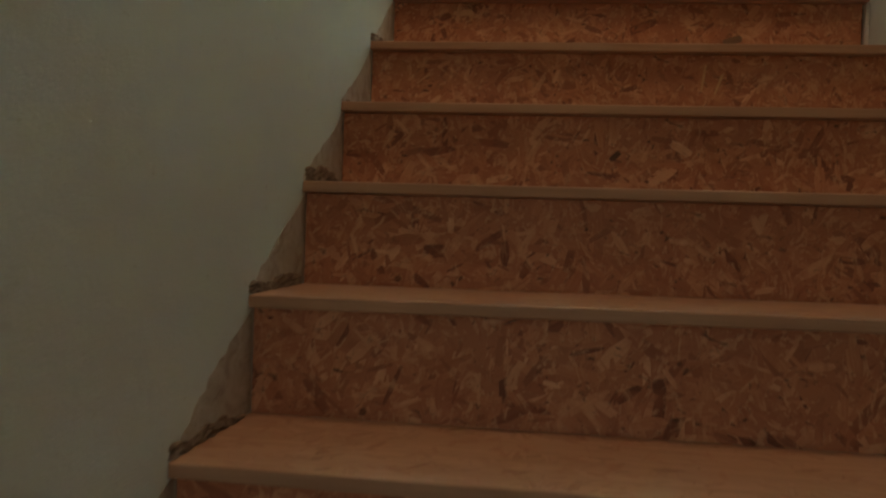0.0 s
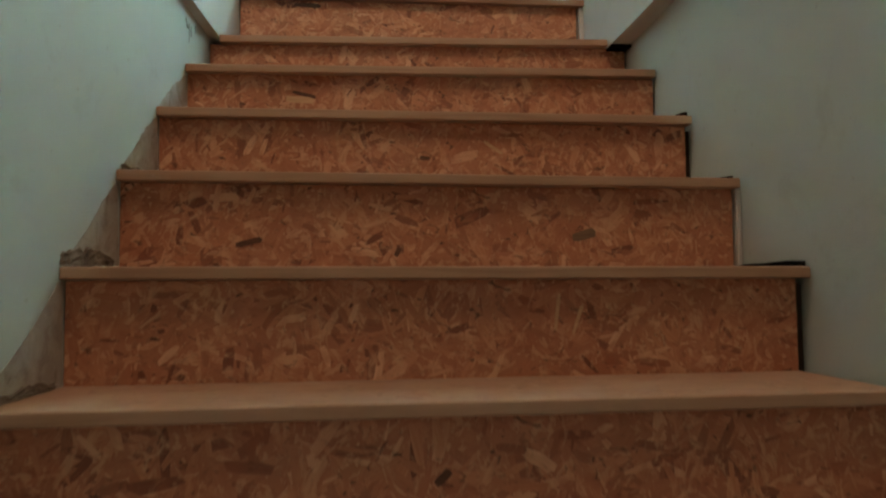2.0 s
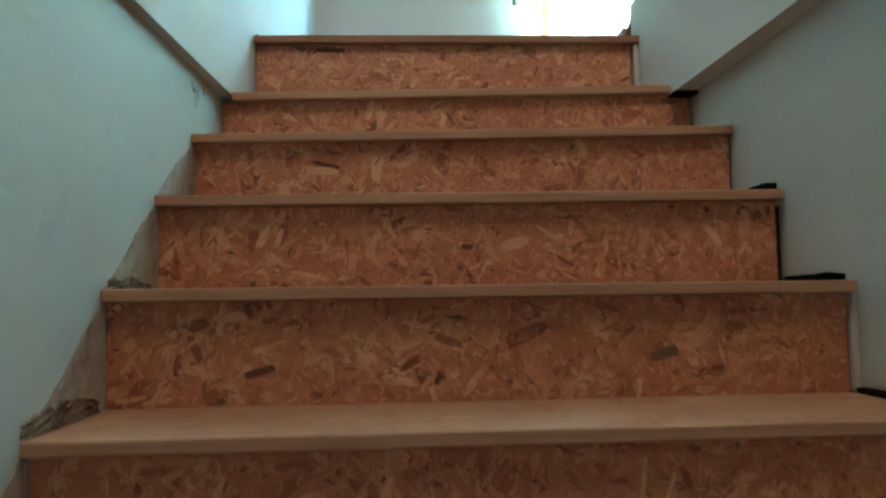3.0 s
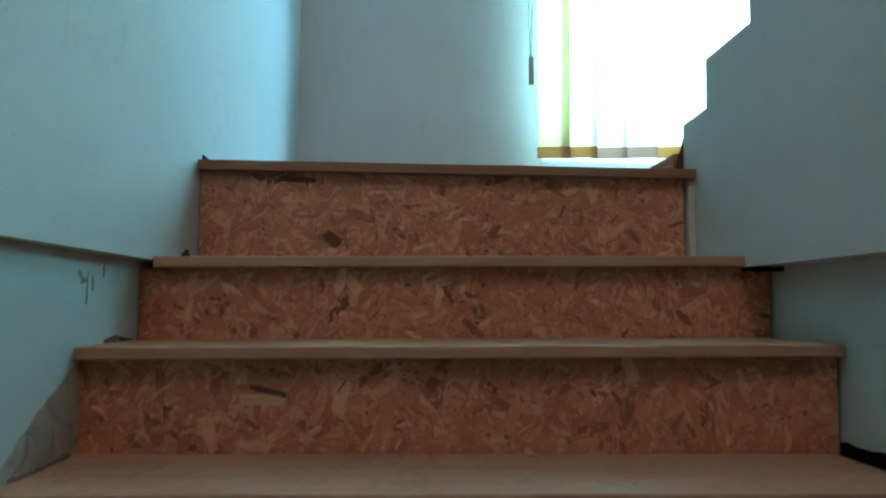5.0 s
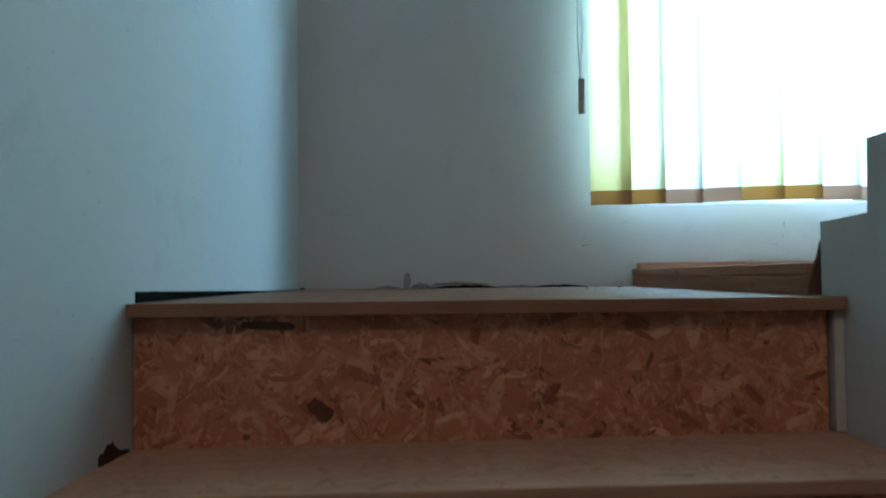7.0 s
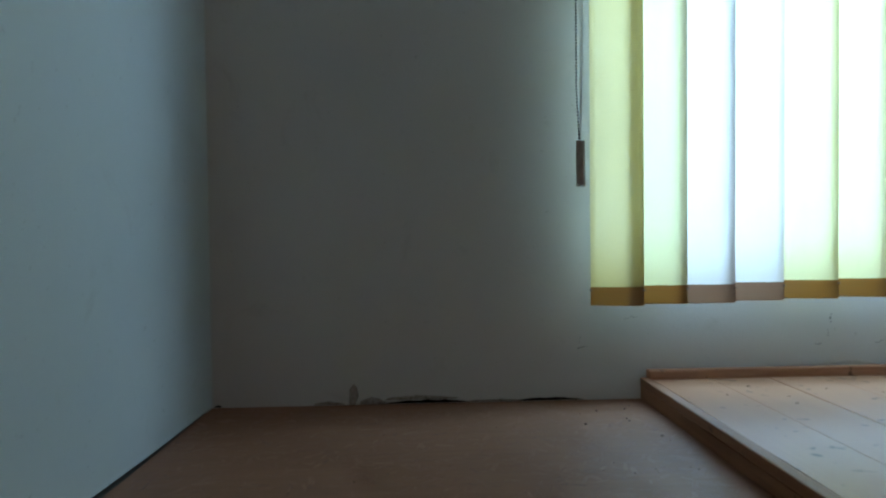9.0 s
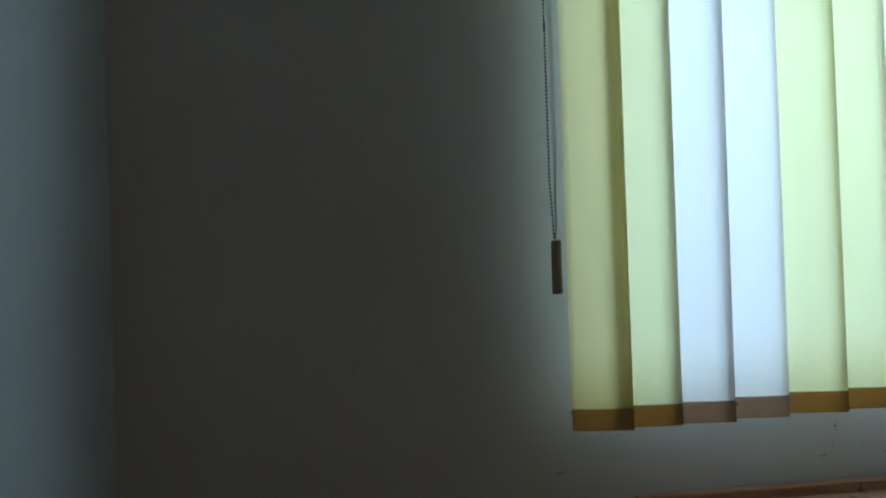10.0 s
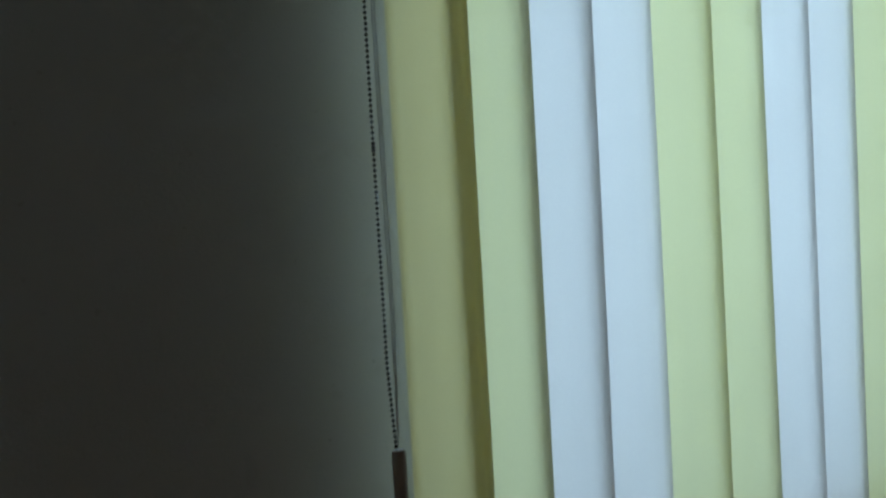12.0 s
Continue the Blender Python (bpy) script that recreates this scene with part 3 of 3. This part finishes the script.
def tube(points, radius, sides=6):
    b = bmesh.new()
    rings = []
    for x, y, z in points:
        rings.append([b.verts.new((x + radius * math.cos(2 * math.pi * s / sides), y + radius * math.sin(2 * math.pi * s / sides), z)) for s in range(sides)])
    for r in range(len(rings) - 1):
        for s in range(sides):
            b.faces.new((rings[r][s], rings[r][(s + 1) % sides], rings[r + 1][(s + 1) % sides], rings[r + 1][s]))
    return b


def chain_x(z):
    return 0.9905 - 0.006 * min(1, (z - 0.62) / 0.12)


bead = bmesh.new()
zz = 0.625
while zz < RAIL_Z:
    one = bmesh.ops.create_icosphere(bead, subdivisions=1, radius=0.0029)
    bmesh.ops.translate(bead, verts=one["verts"], vec=(chain_x(zz), 1.036, zz))
    zz += 0.0074
for q in range(3):
    one = bmesh.ops.create_icosphere(bead, subdivisions=1, radius=0.0033)
    bmesh.ops.translate(bead, verts=one["verts"], vec=(chain_x(1.04), 1.036, 1.037 + q * 0.005))
part("bead_chain", bead, M_CHAIN, ctrl, "dark beaded chain").matrix_parent_inverse = cinv
part("chain_thread", tube([(chain_x(z), 1.036, z) for z in (0.618, 0.74, 1.2, RAIL_Z)], 0.0007), M_CHAIN, ctrl).matrix_parent_inverse = cinv
for dx in (0.0045, 0.0085):
    pts_c = [(0.9935 + (dx - 0.003) * min(1, (z - 0.615) / 0.15) , 1.036, z) for z in (0.616, 0.7, 0.8, 1.2, RAIL_Z)]
    part("cord", tube(pts_c, 0.0011), M_CORD, ctrl, "white cord").matrix_parent_inverse = cinv


# ---- damage, crumbs and small marks ----
def strand_piece(name, cx, y, cz, ln, wd, angle, mat, label):
    """A single large strand on the face of a riser."""
    a = radians(angle)
    pts = []
    for u, v in ((-0.5, -0.35), (-0.3, -0.5), (0.45, -0.42), (0.5, 0.1), (0.4, 0.5), (-0.2, 0.42), (-0.48, 0.3)):
        pts.append((cx + u * ln * math.cos(a) - v * wd * math.sin(a), cz + u * ln * math.sin(a) + v * wd * math.cos(a)))
    b = bmesh.new()
    f = [b.verts.new((x, y, z)) for x, z in pts]
    k = [b.verts.new((x, y + 0.0012, z)) for x, z in pts]
    b.faces.new(f)
    b.faces.new(k[::-1])
    for i in range(7):
        b.faces.new((f[i], k[i], k[(i + 1) % 7], f[(i + 1) % 7]))
    bmesh.ops.recalc_face_normals(b, faces=b.faces)
    return tagged(link_mesh(name, b, mat), label, "wood strand")


def face_y(k):
    return nose_y(k) + 0.0207


strand_piece("wood_strand", 0.370, face_y(0), -0.166, 0.042, 0.026, -42, M_CHIP_D, "dark brown broken wood strand in the top riser")
strand_piece("wood_strand", 0.290, face_y(0), -0.036, 0.085, 0.014, -3, M_CHIP_D, "dark brown thin wood strand in the top riser")
strand_piece("wood_strand", 0.258, face_y(4), -0.842, 0.050, 0.012, 12, M_CHIP_D, "dark wood strand in a riser")
strand_piece("wood_strand", 0.90, face_y(4), -0.830, 0.048, 0.020, 12, M_CHIP_G, "dull grey brown wood strand in a riser")
strand_piece("wood_strand", 0.786, face_y(5), -0.972, 0.062, 0.006, 82, M_CHIP_L, "pale curved wood strand in a riser")
strand_piece("wood_strand", 0.82, face_y(5), -0.985, 0.050, 0.006, 70, M_CHIP_L, "pale wood strand in a riser")
strand_piece("wood_strand", 0.605, face_y(3), -0.640, 0.022, 0.010, -8, M_CHIP_D, "small dark wood strand in a riser")
strand_piece("wood_strand", 0.76, face_y(3), -0.615, 0.052, 0.008, -35, M_CHIP_L, "pale slanting wood strand in a riser")
strand_piece("wood_strand", 0.31, face_y(2), -0.455, 0.070, 0.018, -4, M_CHIP_L, "pale wood strand in a riser")
strand_piece("wood_strand", 0.32, face_y(2), -0.442, 0.060, 0.010, -14, M_CHIP_D, "dark wood strand in a riser")
strand_piece("wood_strand", 0.535, face_y(4), -0.862, 0.018, 0.010, 60, M_CHIP_D, "small dark knot in a riser")
strand_piece("wood_strand", 0.575, face_y(6), -1.175, 0.026, 0.012, 40, M_CHIP_D, "dark wood strand in a lower riser")


def crumble(x, y0, y1, z, height, seed, side, mat, name, label, thick=0.007):
    """A rough broken patch of plaster that clings to a side wall above a tread. side: 1 on the left wall, -1 on the right."""
    rng = random.Random(seed)
    n, m = 18, 6
    b = bmesh.new()
    tops = []
    h = height * 0.6
    for i in range(n + 1):
        h = min(max(h + rng.uniform(-0.17, 0.17) * height, 0.15 * height), height * 0.62)
        tops.append(h * (0.35 + 0.65 * math.sin(math.pi * (0.12 + 0.8 * i / n))))
    grid = []
    for i in range(n + 1):
        col = []
        for j in range(m + 1):
            edge = min(i, n - i, m - j) == 0
            d = -0.002 if edge else rng.uniform(0.25, 1.0) * thick * (1 - 0.5 * j / m)
            y = y0 + (y1 - y0) * (i + rng.uniform(-0.3, 0.3) * (0 < i < n)) / n
            wall = x(y)
            col.append(b.verts.new((wall + side * d, y, z + tops[i] * j / m)))
        grid.append(col)
    for i in range(n):
        for j in range(m):
            q = (grid[i][j], grid[i + 1][j], grid[i + 1][j + 1], grid[i][j + 1])
            b.faces.new(q)
    bmesh.ops.recalc_face_normals(b, faces=b.faces)
    return tagged(link_mesh(name, b, mat), label, "plaster damage")


for k, (hh, a0, a1) in {2: (0.020, 0.10, 0.20), 3: (0.022, 0.05, 0.20), 4: (0.040, 0.02, 0.19), 5: (0.062, 0.00, 0.20), 6: (0.030, 0.03, 0.20), 7: (0.065, 0.01, 0.20), 8: (0.050, 0.00, 0.21), 9: (0.05, 0.0, 0.2), 1: (0.0, 0, 0)}.items():
    if hh:
        crumble(low_left, nose_y(k) + a0, nose_y(k) + a1 + 0.02, LEFT_TOPS[k] + 0.0005, hh, 500 + k, 1, M_BARE, "crumbled_plaster", "grey brown crumbled plaster at the wall above a tread")
# broken hole drawn as a rough patch, its inner shade in the dark colour
crumble(up_left, -0.078, 0.020, LEFT_TOPS[1] + 0.0005, 0.05, 560, 1, M_GRIT_HOLE, "broken_hole", "dark patch for the shade in a small broken hole above the upper tread", 0.004)

# gaps under the plaster at some treads' right ends, their shade made as black strips
for k, a0, a1, h0, h1 in ((3, 0.040, 0.225, 0.025, 0.020), (4, 0.045, 0.228, 0.015, 0.009), (5, 0.02, 0.228, 0.012, 0.010)):
    rng = random.Random(600 + k)
    y, z, n = nose_y(k), RIGHT_TOPS[k] + 0.0008, 9
    upper = [(y + a0 + (a1 - a0) * i / n, z + (h0 + (h1 - h0) * i / n) * (0.7 if i == 0 else rng.uniform(0.8, 1.05))) for i in range(n + 1)]
    ring = [(y + a1, z), (y + a0, z)] + upper
    face = low_right(y + a0) - 0.007
    tagged(link_mesh("wall_gap", prism(ring, "x", face, face + 0.02), M_BLACK), "black ragged strip for the shade in the gap beside a tread", "gap", kind="structure")
pts = [(UP_R - 0.002, -0.245), (low_right(-0.2) - 0.001, -0.245), (low_right(-0.2) - 0.001, -0.19), (UP_R - 0.002, -0.19)]
tagged(link_mesh("wall_gap", prism(pts, "z", SOFFIT - 0.008, SOFFIT - 0.001), M_BLACK), "black strip under the thicker wall beside the upper tread", "gap", kind="structure")

# pale plaster edges between riser and wall
for k in (0, 4):
    y = nose_y(k)
    a = UP_R if k == 0 else low_right(y)
    b = box(a - (0.017 if k == 0 else 0.011), a - 0.001, y + 0.012, y + 0.033, RIGHT_TOPS[k + 1] + 0.001, RIGHT_TOPS[k] - BOARD - 0.001, 0.003)
    tagged(link_mesh("plaster_edge", b, M_WALL), "pale plaster strip between riser and wall", "plaster edge", kind="structure")

# broken plaster and open joints at the foot of the window wall
# the dark inside each open joint is a black plate on the wall
def foot_gap(x0, x1, h, seed):
    rng = random.Random(seed)
    n = 14
    b = bmesh.new()
    lo, up = [], []
    for i in range(n + 1):
        u = i / n
        x = x0 + (x1 - x0) * u
        lo.append((x, 0.0012))
        up.append((x, 0.0014 + h * math.sin(math.pi * u) ** 0.7 * rng.uniform(0.65, 1.0)))
    ring = lo + up[::-1]
    f = [b.verts.new((x, WALL_Y - 0.0022, z)) for x, z in ring]
    k = [b.verts.new((x, WALL_Y - 0.0004, z)) for x, z in ring]
    for i in range(n):
        b.faces.new((f[i], f[i + 1], f[2 * n - i], f[2 * n + 1 - i]))
    for i in range(2 * n + 2):
        j = (i + 1) % (2 * n + 2)
        b.faces.new((f[i], k[i], k[j], f[j]))
    bmesh.ops.recalc_face_normals(b, faces=b.faces)
    return tagged(link_mesh("wall_gap", b, M_BLACK), "black plate for the dark in the open joint at the landing floor", "gap", kind="structure")


foot_gaps = [foot_gap(0.535, 0.745, 0.009, 3), foot_gap(0.86, 1.03, 0.0075, 5), foot_gap(x_in + 0.004, 0.14, 0.006, 8)]


def lump(x0, x1, z0, h, seed, mat, name, label, thick=0.008):
    """A rough flake of plaster standing off the foot of the window wall."""
    rng = random.Random(seed)
    n, m = 14, 5
    b = bmesh.new()
    grid = []
    for i in range(n + 1):
        u = i / n
        top = h * (0.3 + 0.7 * math.sin(math.pi * min(u * 1.1, 1)) * rng.uniform(0.6, 1))
        col = []
        for j in range(m + 1):
            edge = min(i, n - i, m - j) == 0
            col.append(b.verts.new((x0 + (x1 - x0) * u + rng.uniform(-1, 1) * 0.002, WALL_Y + (0.001 if edge else -rng.uniform(0.3, 1) * thick), z0 + top * j / m)))
        grid.append(col)
    for i in range(n):
        for j in range(m):
            b.faces.new((grid[i][j], grid[i][j + 1], grid[i + 1][j + 1], grid[i + 1][j]))
    bmesh.ops.recalc_face_normals(b, faces=b.faces)
    return tagged(link_mesh(name, b, mat), label, "plaster damage")


lump(0.475, 0.54, 0.001, 0.022, 31, M_DEBRIS, "plaster_crumb", "grey crumbled plaster at the foot of the window wall")
lump(0.535, 0.72, 0.010, 0.014, 32, M_DEBRIS, "plaster_crumb", "flaked plaster above the open joint", 0.005)
lump(0.74, 0.88, 0.001, 0.008, 33, M_DEBRIS, "plaster_crumb", "thin crumbled plaster edge at the floor", 0.004)
lump(0.36, 0.44, 0.001, 0.010, 34, M_DEBRIS, "plaster_crumb", "thin crumbled plaster edge at the floor", 0.004)
lump(1.105, 1.165, 0.001, 0.030, 35, M_WALL, "plaster_crumb", "rough patched plaster beside the pine trim", 0.004)
# loose upright flake
b = bmesh.new()
fl = [(0.449, 0.004), (0.462, 0.002), (0.470, 0.022), (0.467, 0.045), (0.460, 0.053), (0.450, 0.040)]
f = [b.verts.new((x, WALL_Y - 0.013 + 0.006 * z / 0.05, z)) for x, z in fl]
k = [b.verts.new((x + 0.002, WALL_Y - 0.003, z * 0.97)) for x, z in fl]
b.faces.new(f)
b.faces.new(k[::-1])
for i in range(6):
    b.faces.new((f[i], k[i], k[(i + 1) % 6], f[(i + 1) % 6]))
bmesh.ops.recalc_face_normals(b, faces=b.faces)
tagged(link_mesh("plaster_flake", b, M_DEBRIS), "loose grey plaster flake standing against the wall", "plaster flake")

# scratches and dents in the plaster
rng = random.Random(77)


def scratches(name, spots, label):
    b = bmesh.new()
    for (cx, cz, dx, dz, w) in spots:
        n = 5
        for i in range(n):
            x, z = cx + dx * i / n + rng.uniform(-1, 1) * 0.002, cz + dz * i / n + rng.uniform(-1, 1) * 0.002
            ww, hh = w * rng.uniform(0.4, 1.0), w * rng.uniform(0.25, 0.6)
            box(x - ww, x + ww, WALL_Y - 0.0012, WALL_Y + 0.001, z - hh, z + hh, bm=b)
    return tagged(link_mesh(name, b, M_SCRATCH), label, "plaster damage", kind="stuff")


scratches("wall_scratch", [(1.015, 0.122, 0.03, 0.002, 0.003), (1.02, 0.135, 0.0, 0.02, 0.0015)], "small grey scratch in the plaster below the blind")
scratches("wall_scratch", [(1.135, 0.194, 0.035, 0.004, 0.0022)], "row of small dents in the plaster below the blind")
scratches("wall_scratch", [(1.661, 0.178, 0.0, 0.02, 0.0028), (1.655, 0.14, 0.0, 0.018, 0.002)], "thin vertical scratch in the plaster below the blind")
scratches("wall_scratch", [(1.78, 0.12, 0.02, 0.01, 0.0025), (1.62, 0.12, 0.02, 0.0, 0.002)], "faint scratch in the plaster above the trim")

# cracks in the lower left wall
b = bmesh.new()
for (y, z, dy, dz) in ((-0.43, -0.262, 0.012, -0.012), (-0.40, -0.265, -0.003, -0.05), (-0.385, -0.268, 0.004, -0.02), (-0.345, -0.25, 0.0, -0.015), (-0.42, -0.275, 0.02, 0.002)):
    for i in range(6):
        yy, zz2 = y + dy * i / 6 + rng.uniform(-1, 1) * 0.0015, z + dz * i / 6
        box(low_left(yy) - 0.002, low_left(yy) + 0.0008, yy - 0.0018, yy + 0.0018, zz2 - 0.005, zz2 + 0.004, bm=b)
tagged(link_mesh("wall_crack", b, M_SCRATCH), "dark cracks and nail marks in the plaster beside the steps", "plaster damage", kind="stuff")

# grit on the landing and the pine step
b = bmesh.new()
spots = [(1.079, 0.975), (1.079, 0.956), (1.109, 0.837), (0.977, 0.937), (1.03, 1.05), (1.12, 1.09), (1.10, 1.06), (0.93, 1.1)]
spots += [(rng.uniform(0.5, 1.12), rng.uniform(0.6, 1.13)) for _ in range(26)]
for i, (x, y) in enumerate(spots):
    r = rng.uniform(0.0022, 0.0040) if i < 8 else rng.uniform(0.0008, 0.002)
    one = bmesh.ops.create_icosphere(b, subdivisions=1, radius=r)
    for v in one["verts"]:
        v.co *= rng.uniform(0.7, 1.2)
        v.co.z *= 0.5
        v.co += Vector((x, y, r * 0.45 + 0.0006))
tagged(link_mesh("grit", b, M_GRIT_HOLE), "dark crumbs of grit scattered on the landing floor", "grit", kind="stuff")
b = bmesh.new()
for x, y, r in ((1.409, 0.871, 0.0025), (1.425, 0.931, 0.002), (1.387, 1.041, 0.003), (1.55, 1.0, 0.002), (1.65, 0.95, 0.002), (1.30, 0.96, 0.002)):
    one = bmesh.ops.create_icosphere(b, subdivisions=1, radius=r)
    for v in one["verts"]:
        v.co.x *= 1.8
        v.co.z *= 0.3
        v.co += Vector((x, y, PZ + 0.0008))
tagged(link_mesh("grit", b, M_GRIT_HOLE), "dark crumbs of grit on the pine boards", "grit", kind="stuff")


# stained bare plaster beside the steps, with the inner corners' shade in its colour
def corner_patch(side, k, seed):
    """A thin uneven patch on a side wall, over one tread and up to the next nosing."""
    rng = random.Random(seed)
    face = low_left if side == 1 else low_right
    tops = LEFT_TOPS if side == 1 else RIGHT_TOPS
    y0, z0 = nose_y(k) + 0.015, tops[k] + 0.0008
    y1, z1 = nose_y(k) + RUN + 0.021, tops[k - 1] - BOARD - 0.002
    slope = []
    n = 16
    reach = 0.014 if side == 1 else 0.006
    for i in range(n + 1):
        u = i / n
        off = reach * (0.6 + 0.5 * math.sin(u * 5 + seed)) * rng.uniform(0.5, 1.2)
        y, z = y1 + (y0 - y1) * u, z1 + (z0 - z1) * u
        slope.append((max(y - off * 0.65, y0 - 0.02), max(min(z + off * 0.6, z1), z0 + 0.001)))
    ring = [(y0 - 0.012, z0), (y1, z0)] + slope
    b = bmesh.new()
    f = [b.verts.new((face(y) + side * 0.0006, y, z)) for y, z in ring]
    g = [b.verts.new((face(y) - side * 0.001, y, z)) for y, z in ring]
    b.faces.new(f)
    for i in range(len(ring)):
        j = (i + 1) % len(ring)
        b.faces.new((f[i], g[i], g[j], f[j]))
    bmesh.ops.recalc_face_normals(b, faces=b.faces)
    return tagged(link_mesh("bare_plaster_patch", b, M_PATCH), "rough beige plaster above a tread, stain and corner shade in its colour", "plaster damage")


def patch_material():
    n = Nodes("plaster_stain_and_shade")
    col = n.ramp(n.noise(22, 5, 0.7, distortion=0.8), [(0.28, (0.25, 0.21, 0.165)), (0.5, (0.40, 0.37, 0.31)), (0.75, (0.49, 0.47, 0.42))])
    n.bump(n.noise(80, 4, 0.7), 0.6, 0.004)
    return n.finish(col, 0.9, 0.15)


M_PATCH = patch_material()
for k in range(3, 12):
    corner_patch(1, k, 700 + k)


# the landing board sinks a little towards the window wall, and what stands on it with it
SINK = 0.008
for ob in scene.objects:
    root = ob.parent.name if ob.parent else ob.name
    if ob.type != "MESH" or not (root.startswith(("floor_landing", "wall_gap_landing", "winder_platform", "wall_trim", "plaster_crumb", "plaster_flake", "grit", "wood_block")) or ob in (lf, *foot_gaps)):
        continue
    for v in ob.data.vertices:
        v.co.z -= SINK * min(max(v.co.y + ob.location.y * (ob is lf), 0.0) / WALL_Y, 1.0)
